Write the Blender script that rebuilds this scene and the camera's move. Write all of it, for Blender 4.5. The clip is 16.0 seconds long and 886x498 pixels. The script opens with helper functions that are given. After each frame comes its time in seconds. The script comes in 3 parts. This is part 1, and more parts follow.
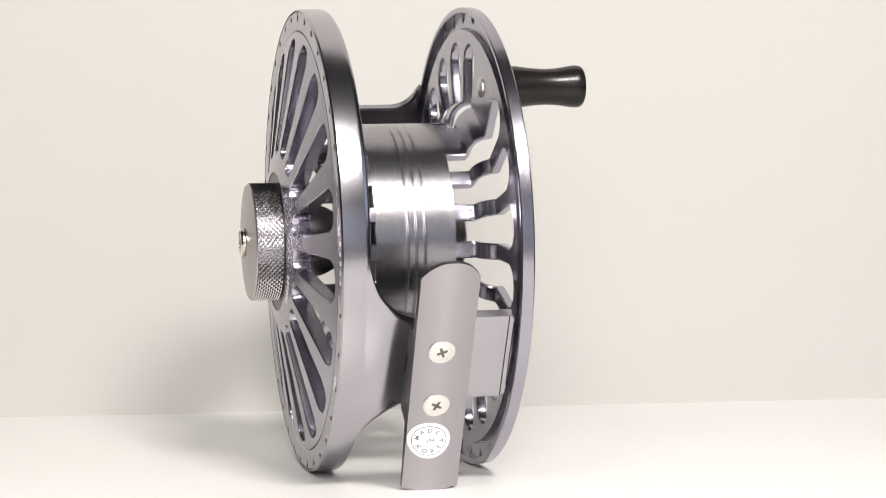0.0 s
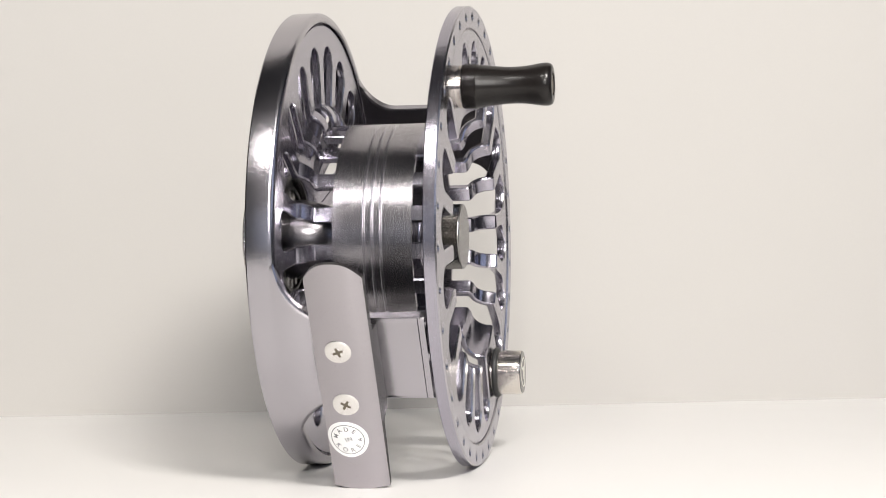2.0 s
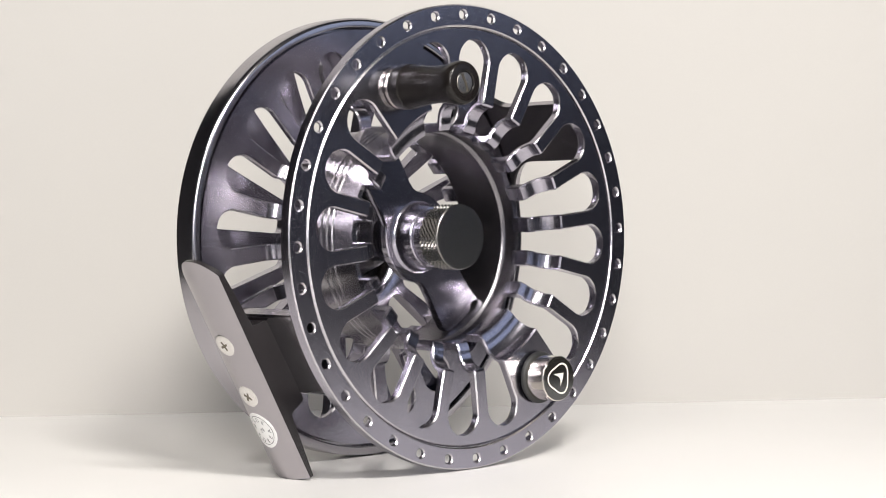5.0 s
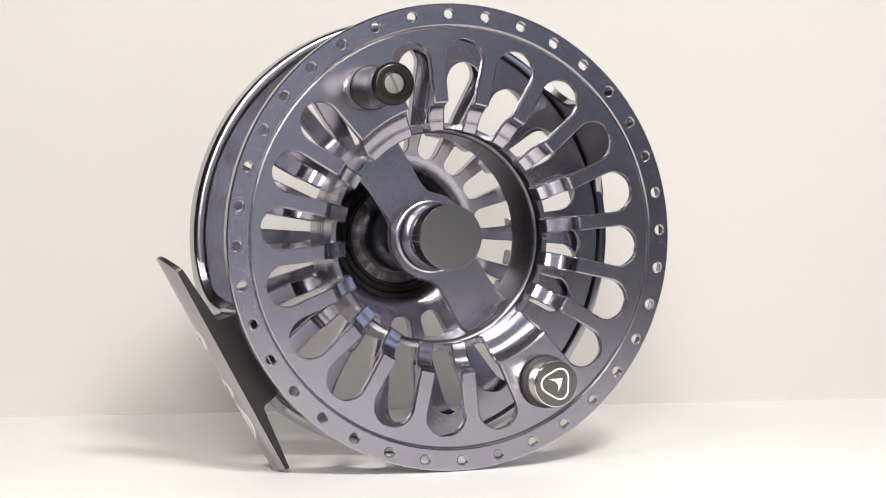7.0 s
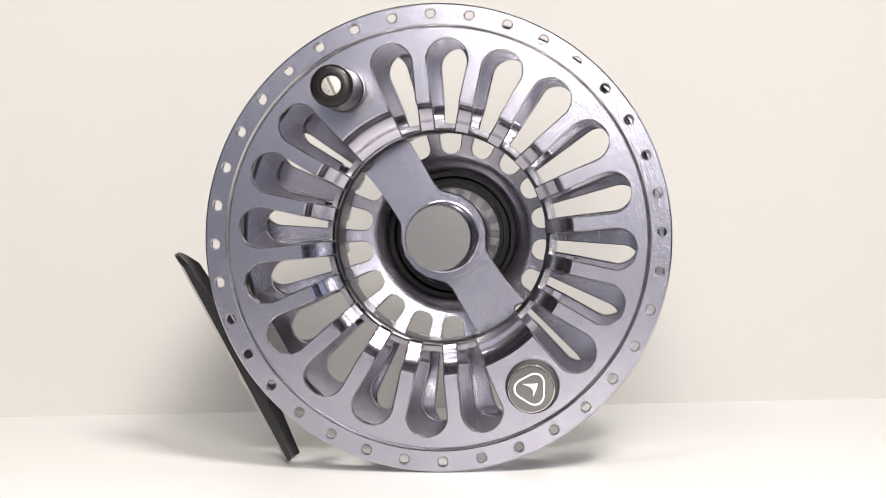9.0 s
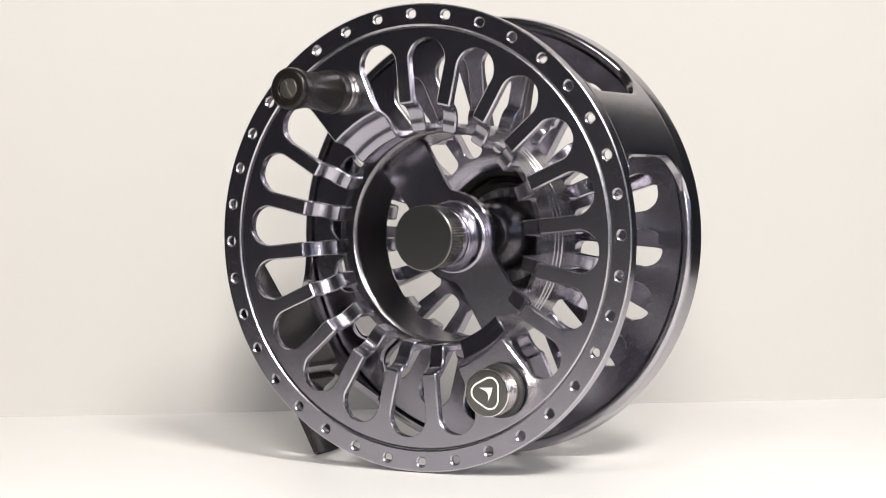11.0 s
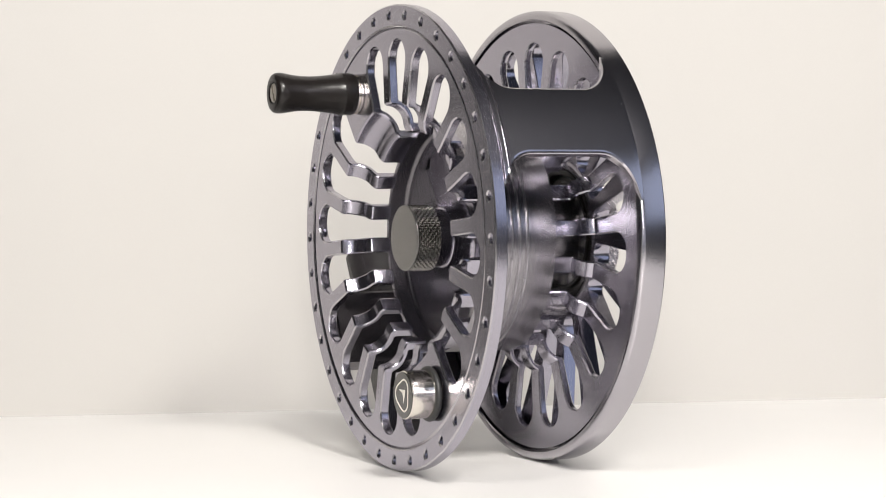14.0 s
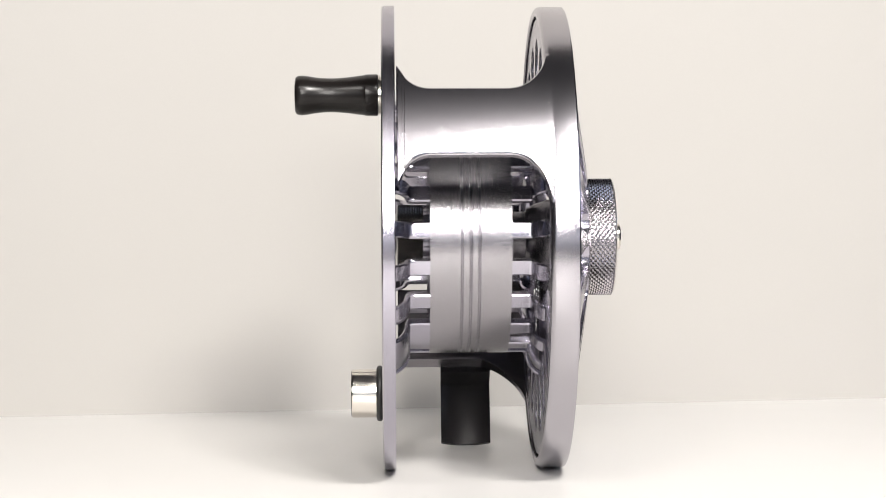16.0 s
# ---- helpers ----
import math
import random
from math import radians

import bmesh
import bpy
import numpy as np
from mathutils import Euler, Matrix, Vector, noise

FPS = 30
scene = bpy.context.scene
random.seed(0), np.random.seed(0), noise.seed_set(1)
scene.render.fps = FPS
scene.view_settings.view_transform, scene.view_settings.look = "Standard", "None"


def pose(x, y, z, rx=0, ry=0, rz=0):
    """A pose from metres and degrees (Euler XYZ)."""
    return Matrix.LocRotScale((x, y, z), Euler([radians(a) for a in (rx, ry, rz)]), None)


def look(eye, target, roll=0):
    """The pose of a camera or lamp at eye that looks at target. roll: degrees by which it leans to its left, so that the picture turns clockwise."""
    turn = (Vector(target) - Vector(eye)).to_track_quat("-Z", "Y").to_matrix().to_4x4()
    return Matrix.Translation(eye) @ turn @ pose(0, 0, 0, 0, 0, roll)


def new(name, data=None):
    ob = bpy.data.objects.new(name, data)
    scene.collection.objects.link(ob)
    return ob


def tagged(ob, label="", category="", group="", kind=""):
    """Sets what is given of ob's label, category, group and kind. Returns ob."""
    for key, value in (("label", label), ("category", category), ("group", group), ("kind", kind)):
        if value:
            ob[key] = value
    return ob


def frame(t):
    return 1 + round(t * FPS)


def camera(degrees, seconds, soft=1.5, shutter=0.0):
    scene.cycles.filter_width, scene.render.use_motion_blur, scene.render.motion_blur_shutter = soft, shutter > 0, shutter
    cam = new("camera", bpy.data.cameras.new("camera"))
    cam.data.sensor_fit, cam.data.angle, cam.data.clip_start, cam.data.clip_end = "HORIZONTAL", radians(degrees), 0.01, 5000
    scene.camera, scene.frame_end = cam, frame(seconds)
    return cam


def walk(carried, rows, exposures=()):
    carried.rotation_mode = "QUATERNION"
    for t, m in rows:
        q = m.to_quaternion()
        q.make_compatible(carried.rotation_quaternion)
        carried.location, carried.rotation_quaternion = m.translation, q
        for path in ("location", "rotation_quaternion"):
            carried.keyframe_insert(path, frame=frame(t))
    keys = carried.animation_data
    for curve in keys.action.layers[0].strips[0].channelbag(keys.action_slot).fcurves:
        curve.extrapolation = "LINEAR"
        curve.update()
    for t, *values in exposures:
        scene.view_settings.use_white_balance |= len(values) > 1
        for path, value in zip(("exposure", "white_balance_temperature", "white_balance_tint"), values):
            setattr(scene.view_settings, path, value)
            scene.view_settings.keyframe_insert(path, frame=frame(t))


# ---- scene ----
# ---- camera: stands still before the turning reel ----
CAM_EYE = Vector((0.0, -0.4642, 0.0651))
YAW, PITCH, ROLL = 0.374, 1.880, -0.754
cam = camera(24.66, 16.0, soft=0.75)
aim = Vector((math.sin(radians(YAW)) * math.cos(radians(PITCH)), math.cos(radians(YAW)) * math.cos(radians(PITCH)), -math.sin(radians(PITCH))))
STAND = look(CAM_EYE, CAM_EYE + aim, ROLL)
walk(cam, [(0.0, STAND), (16.0, STAND)], [(0.0, -0.01), (1.0, -0.04), (2.0, -0.12), (4.2, -0.11), (6.3, 0.03), (12.5, 0.05), (16.0, -0.02)])

# ---- world and lights: a dim room, three soft boxes above and behind the camera ----
world = bpy.data.worlds.new("room_air")
scene.world = world
world.use_nodes = True
world.node_tree.nodes["Background"].inputs[0].default_value = (0.9, 0.95, 1.0, 1)
world.node_tree.nodes["Background"].inputs[1].default_value = 0.05


def softbox(azimuth, elevation, distance, width, height, watts, colour):
    """A soft box that looks at the reel; azimuth in degrees to the right of the camera."""
    a, e = radians(azimuth), radians(elevation)
    lamp = bpy.data.lights.new("softbox", "AREA")
    lamp.shape, lamp.size, lamp.size_y = "RECTANGLE", width, height
    lamp.energy, lamp.color = watts, colour
    ob = new("softbox", lamp)
    goal = Vector((0, 0.02, 0.05))
    eye = goal + distance * Vector((math.sin(a) * math.cos(e), -math.cos(a) * math.cos(e), math.sin(e)))
    ob.matrix_world = look(eye, goal)


WARM = (1.0, 0.96, 0.913)
softbox(0, 20.5, 0.72, 0.13, 0.28, 3.1, WARM)
softbox(20, 41, 0.65, 0.14, 0.11, 5.0, WARM)
softbox(-19, 43, 0.70, 0.12, 0.12, 1.2, WARM)

# cool light of a window in the wall behind the camera
window_light = bpy.data.lights.new("window_light", "AREA")
window_light.shape, window_light.size, window_light.size_y = "RECTANGLE", 2.9, 0.9
window_light.energy, window_light.color = 3.9, (0.76, 0.82, 1.0)
new("window_light", window_light).matrix_world = look((0.45, -2.49, 0.35), (0.45, 0.0, 0.35))

# a second window, in the side wall
side_light = bpy.data.lights.new("side_window_light", "AREA")
side_light.shape, side_light.size, side_light.size_y = "RECTANGLE", 2.2, 1.0
side_light.energy, side_light.color = 6.2, (0.64, 0.74, 1.0)
new("side_window_light", side_light).matrix_world = look((1.99, -0.95, 0.85), (0.0, -0.95, 0.85))


# ---- materials ----
def nodes_of(name):
    m = bpy.data.materials.new(name)
    m.use_nodes = True
    return m, m.node_tree.nodes, m.node_tree.links, m.node_tree.nodes["Principled BSDF"]


def surface(name, colour, rough, metal=0.0, grain=0.0, grain_size=6000.0, vary=0.1, blotch=80.0, bump=0.0, rough_vary=0.08, coat=0.0, spec=0.5, flakes=0.0, ior=1.5, dust=0.0):
    """A procedural surface: fine grain and broad blotches in colour and gloss, with a fine relief."""
    m, ns, ln, b = nodes_of(name)
    co = ns.new("ShaderNodeTexCoord")
    fine = ns.new("ShaderNodeTexNoise")
    fine.inputs["Scale"].default_value, fine.inputs["Detail"].default_value = grain_size, 2.0
    wide = ns.new("ShaderNodeTexNoise")
    wide.inputs["Scale"].default_value, wide.inputs["Detail"].default_value = blotch, 5.0
    ln.new(co.outputs["Object"], fine.inputs["Vector"])
    ln.new(co.outputs["Object"], wide.inputs["Vector"])
    lo = tuple(c * (1 - vary) for c in colour)
    hi = tuple(min(1, c * (1 + vary)) for c in colour)
    mix = ns.new("ShaderNodeMix")
    mix.data_type = "RGBA"
    mix.inputs["A"].default_value, mix.inputs["B"].default_value = (*lo, 1), (*hi, 1)
    ln.new(wide.outputs["Fac"], mix.inputs["Factor"])
    mix2 = ns.new("ShaderNodeMix")
    mix2.data_type, mix2.blend_type = "RGBA", "OVERLAY"
    mix2.inputs["Factor"].default_value = grain
    ln.new(mix.outputs["Result"], mix2.inputs["A"])
    ln.new(fine.outputs["Fac"], mix2.inputs["B"])
    ln.new(mix2.outputs["Result"], b.inputs["Base Color"])
    mr = ns.new("ShaderNodeMapRange")
    mr.inputs["From Min"].default_value, mr.inputs["From Max"].default_value = 0.3, 0.7
    mr.inputs["To Min"].default_value, mr.inputs["To Max"].default_value = max(0.02, rough - rough_vary), rough + rough_vary
    ln.new(fine.outputs["Fac"], mr.inputs["Value"])
    ln.new(mr.outputs["Result"], b.inputs["Roughness"])
    b.inputs["Metallic"].default_value = metal
    if dust:
        spots = ns.new("ShaderNodeTexVoronoi")
        spots.inputs["Scale"].default_value = 430.0
        ln.new(co.outputs["Object"], spots.inputs["Vector"])
        near = ns.new("ShaderNodeMath")
        near.operation = "LESS_THAN"
        near.inputs[1].default_value = dust
        ln.new(spots.outputs["Distance"], near.inputs[0])
        specks = ns.new("ShaderNodeMix")
        specks.data_type = "RGBA"
        specks.inputs["B"].default_value = (0.8, 0.79, 0.8, 1)
        ln.new(near.outputs["Value"], specks.inputs["Factor"])
        ln.new(mix2.outputs["Result"], specks.inputs["A"])
        ln.new(specks.outputs["Result"], b.inputs["Base Color"])
        bare = ns.new("ShaderNodeMath")
        bare.operation = "SUBTRACT"
        bare.inputs[0].default_value = metal
        ln.new(near.outputs["Value"], bare.inputs[1])
        ln.new(bare.outputs["Value"], b.inputs["Metallic"])
    b.inputs["Specular IOR Level"].default_value = spec
    b.inputs["Coat Weight"].default_value = coat
    b.inputs["IOR"].default_value = ior
    if flakes:
        cells = ns.new("ShaderNodeTexVoronoi")
        cells.inputs["Scale"].default_value = 5200.0
        ln.new(co.outputs["Object"], cells.inputs["Vector"])
        lean = ns.new("ShaderNodeVectorMath")
        lean.operation = "MULTIPLY_ADD"
        lean.inputs[1].default_value, lean.inputs[2].default_value = (flakes,) * 3, (-0.5 * flakes,) * 3
        ln.new(cells.outputs["Color"], lean.inputs[0])
        geo = ns.new("ShaderNodeNewGeometry")
        total = ns.new("ShaderNodeVectorMath")
        ln.new(geo.outputs["Normal"], total.inputs[0])
        ln.new(lean.outputs["Vector"], total.inputs[1])
        unit = ns.new("ShaderNodeVectorMath")
        unit.operation = "NORMALIZE"
        ln.new(total.outputs["Vector"], unit.inputs[0])
        ln.new(unit.outputs["Vector"], b.inputs["Normal"])
    elif bump:
        bp = ns.new("ShaderNodeBump")
        bp.inputs["Strength"].default_value, bp.inputs["Distance"].default_value = bump, 0.00004
        ln.new(fine.outputs["Fac"], bp.inputs["Height"])
        ln.new(bp.outputs["Normal"], b.inputs["Normal"])
    return m


GUNMETAL = surface("anodised_gunmetal", (0.385, 0.369, 0.424), 0.225, 1.0, grain=0.2, grain_size=5200, vary=0.05, rough_vary=0.06, flakes=0.034, dust=0.025)
CHAMFER = surface("polished_chamfer", (0.45, 0.434, 0.46), 0.26, 1.0, grain=0.1, vary=0.05)
DRUM_METAL = surface("blasted_gunmetal", (0.335, 0.321, 0.342), 0.255, 1.0, grain=0.15, grain_size=7000, vary=0.06, rough_vary=0.05, flakes=0.065)
FOOT_METAL = surface("satin_grey_metal", (0.40, 0.378, 0.40), 0.31, 1.0, grain=0.1, grain_size=5000, vary=0.04, rough_vary=0.04, bump=0.05)
# dark metal of the spindle; inside the drum it stands for shade
INNER_METAL = surface("dark_inner_metal", (0.19, 0.181, 0.195), 0.27, 1.0, grain=0.2, vary=0.06, rough_vary=0.05, bump=0.06)
PILLAR_SHADE = surface("shaded_pillar_underside", (0.075, 0.07, 0.075), 0.32, 1.0, grain=0.2, vary=0.08)
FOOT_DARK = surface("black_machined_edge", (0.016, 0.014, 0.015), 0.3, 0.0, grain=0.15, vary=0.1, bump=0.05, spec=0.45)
RING_METAL = surface("satin_gunmetal", (0.42, 0.404, 0.434), 0.21, 1.0, grain=0.12, grain_size=7000, vary=0.05, rough_vary=0.04, flakes=0.025, dust=0.022)
CAP_SATIN = surface("satin_knob_cap", (0.52, 0.49, 0.475), 0.36, 1.0, grain=0.1, vary=0.06, rough_vary=0.04)
KNURL_METAL = surface("knurled_gunmetal", (0.62, 0.60, 0.62), 0.2, 1.0, grain=0.2, vary=0.08)
DARK_KNURL = surface("dark_knurled_metal", (0.19, 0.182, 0.175), 0.22, 1.0, grain=0.2, vary=0.08)
FACE_METAL = surface("brushed_knob_face", (0.25, 0.242, 0.236), 0.28, 1.0, grain=0.05, vary=0.06, rough_vary=0.03)
DARK_METAL = surface("dark_turned_metal", (0.13, 0.125, 0.14), 0.30, 1.0, grain=0.3, vary=0.1, bump=0.2)
BLACK_METAL = surface("black_anodised", (0.009, 0.0075, 0.007), 0.27, 0.0, grain=0.1, vary=0.15, bump=0.03, spec=0.28)
RUBBER = surface("black_rubber", (0.02, 0.02, 0.02), 0.5, 0.0, grain=0.2)
CHROME = surface("polished_steel", (0.74, 0.70, 0.64), 0.19, 1.0, grain=0.1, vary=0.05)
STEEL = surface("screw_steel", (0.74, 0.72, 0.70), 0.28, 1.0, grain=0.2, vary=0.06, bump=0.1)
END_STEEL = surface("worn_screw_steel", (0.46, 0.435, 0.40), 0.33, 1.0, grain=0.4, grain_size=2500, vary=0.15, bump=0.3)
RECESS = surface("screw_recess", (0.16, 0.14, 0.11), 0.45, 0.8, grain=0.3)
CAP_METAL = surface("black_resin_cap", (0.015, 0.014, 0.012), 0.09, 0.0, grain=0.05, rough_vary=0.02, spec=0.8, ior=1.8)
EMBLEM = surface("pale_print", (0.72, 0.69, 0.62), 0.4, 0.0, grain=0.1)
STICKER = surface("white_sticker", (0.86, 0.86, 0.86), 0.45, 0.0, grain=0.1, vary=0.03)
INK = surface("grey_ink", (0.16, 0.16, 0.17), 0.6, 0.0, grain=0.1)
ENGRAVED = surface("pale_engraving", (0.82, 0.81, 0.82), 0.5, 0.0, grain=0.2)
TABLE = surface("white_table_board", (0.75, 0.737, 0.72), 0.36, 0.0, grain=0.0, grain_size=40, vary=0.012, blotch=9, rough_vary=0.01, spec=0.35)
PAPER = surface("cream_wall_paper", (0.475, 0.459, 0.4375), 0.75, 0.0, grain=0.0, grain_size=1500, vary=0.02, blotch=7)
LIGHT_ROOM = surface("light_room_paint", (0.24, 0.226, 0.21), 0.8, 0.0, grain=0.1, grain_size=60, vary=0.08, blotch=2)
ROOM = surface("grey_room_paint", (0.115, 0.115, 0.124), 0.8, 0.0, grain=0.1, grain_size=60, vary=0.08, blotch=2)

# ---- mesh helpers, all in millimetres round the spool's axis: x right, y back along the axis, z up ----
REEL_AT = Matrix.Translation((0.002567, -0.010453, 0.05268)) @ Matrix.Rotation(radians(-0.5146), 4, "X")


def mesh_of(name, verts, faces, smooth=35.0, scale=0.001):
    bm = bmesh.new()
    vs = [bm.verts.new((v[0] * scale, v[1] * scale, v[2] * scale)) for v in verts]
    for f in faces:
        try:
            bm.faces.new([vs[i] for i in dict.fromkeys(f)])
        except ValueError:
            pass
    bmesh.ops.remove_doubles(bm, verts=bm.verts, dist=2e-6)
    bmesh.ops.dissolve_degenerate(bm, edges=bm.edges, dist=1e-6)
    bmesh.ops.recalc_face_normals(bm, faces=bm.faces)
    me = bpy.data.meshes.new(name)
    bm.to_mesh(me)
    bm.free()
    if smooth:
        me.shade_smooth()
        me.set_sharp_from_angle(angle=radians(smooth))
    return me


def part(name, shape, material, parent, label="", smooth=35.0, edge=None):
    """One mesh object under the reel or under one of its parts."""
    me = mesh_of(name, shape[0], shape[1], smooth)
    me.materials.append(material)
    if edge:
        # polished chamfers along the slots and the rim
        me.materials.append(edge)
        for f in me.polygons:
            if 0.35 < abs(f.normal.y) < 0.93 and math.hypot(f.center.x, f.center.z) > 0.0314:
                f.material_index = 1
    ob = new(name, me)
    ob.parent = parent
    if parent.type == "EMPTY":
        ob.matrix_basis = REEL_AT
    if label:
        tagged(ob, label)
    return ob


def polar(r, deg, y):
    a = radians(deg)
    return (r * math.sin(a), y, r * math.cos(a))


def lathe(profile, n=96, cx=0.0, cz=0.0, closed=False):
    """Turns (radius, y) points round an axis along y through (cx, cz)."""
    verts, faces = [], []
    for r, y in profile:
        for i in range(n):
            a = 2 * math.pi * i / n
            verts.append((cx + r * math.sin(a), y, cz + r * math.cos(a)))
    m = len(profile)
    for j in range(m if closed else m - 1):
        for i in range(n):
            a, b = j * n + i, j * n + (i + 1) % n
            c, d = ((j + 1) % m) * n + (i + 1) % n, ((j + 1) % m) * n + i
            faces.append([a, b, c, d])
    if not closed:
        for j in (0, m - 1):
            if profile[j][0] > 1e-6:
                faces.append([j * n + i for i in range(n)])
    return verts, faces


def knurled(r, y0, y1, n, rows, depth):
    """A ring with crossed knurling, closed by flat ends."""
    verts, faces = [], []
    for j in range(rows + 1):
        y = y0 + (y1 - y0) * j / rows
        for i in range(n):
            a = 2 * math.pi * i / n
            rr = r - (depth if (i + j) % 2 else 0.0)
            verts.append((rr * math.sin(a), y, rr * math.cos(a)))
    for j in range(rows):
        for i in range(n):
            a, b = j * n + i, j * n + (i + 1) % n
            c, d = b + n, a + n
            faces += ([[a, b, c], [a, c, d]] if (i + j) % 2 else [[a, b, d], [b, c, d]])
    faces += [list(range(n)), [rows * n + i for i in range(n)]]
    return verts, faces


def slotted(rows, count, phase, skip=(), chamfer=0.32, cols=3):
    """A round plate with radial slots. rows, from the rim inwards: front radius, front y, back radius, back y, half the slot's width.
    The slots lie at phase + k * 360 / count degrees; those in skip stay solid."""
    verts, faces = [], []
    half = 180.0 / count
    for k in range(count):
        mid = phase + (2 * k + 1) * half
        solid = (k in skip, (k + 1) % count in skip)
        base = len(verts)
        width = 2 * cols + 3
        ends = []
        for rf, yf, rb, yb, slot in rows:
            r = 0.5 * (rf + rb)
            reach = []
            for side in (0, 1):
                h = half if solid[side] or slot <= 0 else half - math.degrees(math.asin(min(0.99, slot / r)))
                reach.append(h)
            ends.append([h < half - 1e-6 for h in reach])
            c = math.degrees(chamfer / r)
            cut = [min(1.0, (half - h) / c) for h in reach]
            angles = [-reach[0], -reach[0] + c] + [(-reach[0] + c) + (reach[0] + reach[1] - 2 * c) * (i + 1) / (2 * cols) for i in range(2 * cols - 1)] + [reach[1] - c, reach[1]]
            thick = math.hypot(rb - rf, yb - yf)
            dr, dy = (rb - rf) / thick * chamfer, (yb - yf) / thick * chamfer
            for i, a in enumerate(angles):
                q = cut[0] if i == 0 else cut[1] if i == width - 1 else 0.0
                verts.append(polar(rf + dr * q, mid + a, yf + dy * q))
            for i, a in enumerate(angles):
                q = cut[0] if i == 0 else cut[1] if i == width - 1 else 0.0
                verts.append(polar(rb - dr * q, mid + a, yb - dy * q))
        w = width
        for j in range(len(rows) - 1):
            p, q = base + j * 2 * w, base + (j + 1) * 2 * w
            for i in range(w - 1):
                faces.append([p + i, p + i + 1, q + i + 1, q + i])
                faces.append([p + w + i, q + w + i, q + w + i + 1, p + w + i + 1])
            for side, col in ((0, 0), (1, w - 1)):
                if ends[j][side] or ends[j + 1][side]:
                    faces.append([p + col, q + col, q + w + col, p + w + col])
        for j in (0, len(rows) - 1):
            p = base + j * 2 * w
            for i in range(w - 1):
                faces.append([p + i, p + i + 1, p + w + i + 1, p + w + i])
    return verts, faces


def drilled_ring(r0, r1, y0, y1, hole_r, hole, count, phase, chamfer=0.3):
    """A flat ring with a circle of drilled holes."""
    verts, faces = [], []
    half = 180.0 / count
    n = 4
    for k in range(count):
        mid = phase + 2 * half * k
        edge = []
        for i in range(n):
            edge.append((r1, -half + 2 * half * i / n))
        for i in range(n):
            edge.append((r1 + (r0 - r1) * i / n, half))
        for i in range(n):
            edge.append((r0, half - 2 * half * i / n))
        for i in range(n):
            edge.append((r0 + (r1 - r0) * i / n, -half))
        m = len(edge)
        base = len(verts)
        loops = []
        for y, sink in ((y0, chamfer), (y1, -chamfer)):
            flat, ring, rim = [], [], []
            for r, a in edge:
                rr = r - chamfer if r == r1 else r + chamfer if r == r0 else r
                rr = min(max(rr, r0 + chamfer), r1 - chamfer)
                flat.append(len(verts))
                verts.append(polar(rr, mid + a, y))
            for r, a in edge:
                u, v = radians(a) * hole_r, r - hole_r
                d = math.hypot(u, v)
                ring.append(len(verts))
                verts.append(polar(hole_r + v / d * (hole + chamfer), mid + math.degrees(u / d * (hole + chamfer) / hole_r), y))
            sunk = []
            for r, a in edge:
                u, v = radians(a) * hole_r, r - hole_r
                d = math.hypot(u, v)
                sunk.append(len(verts))
                verts.append(polar(hole_r + v / d * hole, mid + math.degrees(u / d * hole / hole_r), y + sink))
            for r, a in edge:
                rim.append(len(verts))
                verts.append(polar(r, mid + a, y + sink))
            loops.append((flat, sunk, rim))
            for i in range(m):
                j = (i + 1) % m
                faces.append([flat[i], flat[j], ring[j], ring[i]])
                faces.append([ring[i], ring[j], sunk[j], sunk[i]])
                if i < n or 2 * n <= i < 3 * n:
                    faces.append([flat[i], flat[j], rim[j], rim[i]])
        for i in range(m):
            j = (i + 1) % m
            faces.append([loops[0][1][i], loops[0][1][j], loops[1][1][j], loops[1][1][i]])
            if i < n or 2 * n <= i < 3 * n:
                faces.append([loops[0][2][i], loops[0][2][j], loops[1][2][j], loops[1][2][i]])
    return verts, faces


def prism(outline, y0, y1, chamfer=0.15):
    """An outline of (x, z) points, given a thickness along y and small chamfers."""
    n = len(outline)
    cx, cz = sum(p[0] for p in outline) / n, sum(p[1] for p in outline) / n
    verts, faces = [], []
    for y, c in ((y0, chamfer), (y0 + chamfer, 0), (y1 - chamfer, 0), (y1, chamfer)):
        for x, z in outline:
            d = math.hypot(x - cx, z - cz) or 1
            verts.append((x - (x - cx) / d * c, y, z - (z - cz) / d * c))
    for j in range(3):
        for i in range(n):
            k = (i + 1) % n
            faces.append([j * n + i, j * n + k, (j + 1) * n + k, (j + 1) * n + i])
    faces += [list(range(n)), [3 * n + i for i in range(n)]]
    return verts, faces


def blend(a, b, u):
    u = min(1.0, max(0.0, u))
    return a + (b - a) * u * u * (3 - 2 * u)


# ---- setting: white table, cream wall close behind, a dim room ----
def sheet(name, outline, x0, x1, material, label):
    """A thick sheet that follows an outline in (y, z), metres."""
    verts = [(x, y, z) for x in (x0, x1) for y, z in outline]
    n = len(outline)
    faces = [[i, (i + 1) % n, n + (i + 1) % n, n + i] for i in range(n)] + [list(range(n)), list(range(n, 2 * n))]
    me = mesh_of(name, verts, faces, 30.0, 1.0)
    me.materials.append(material)
    return tagged(new(name, me), label, kind="structure")


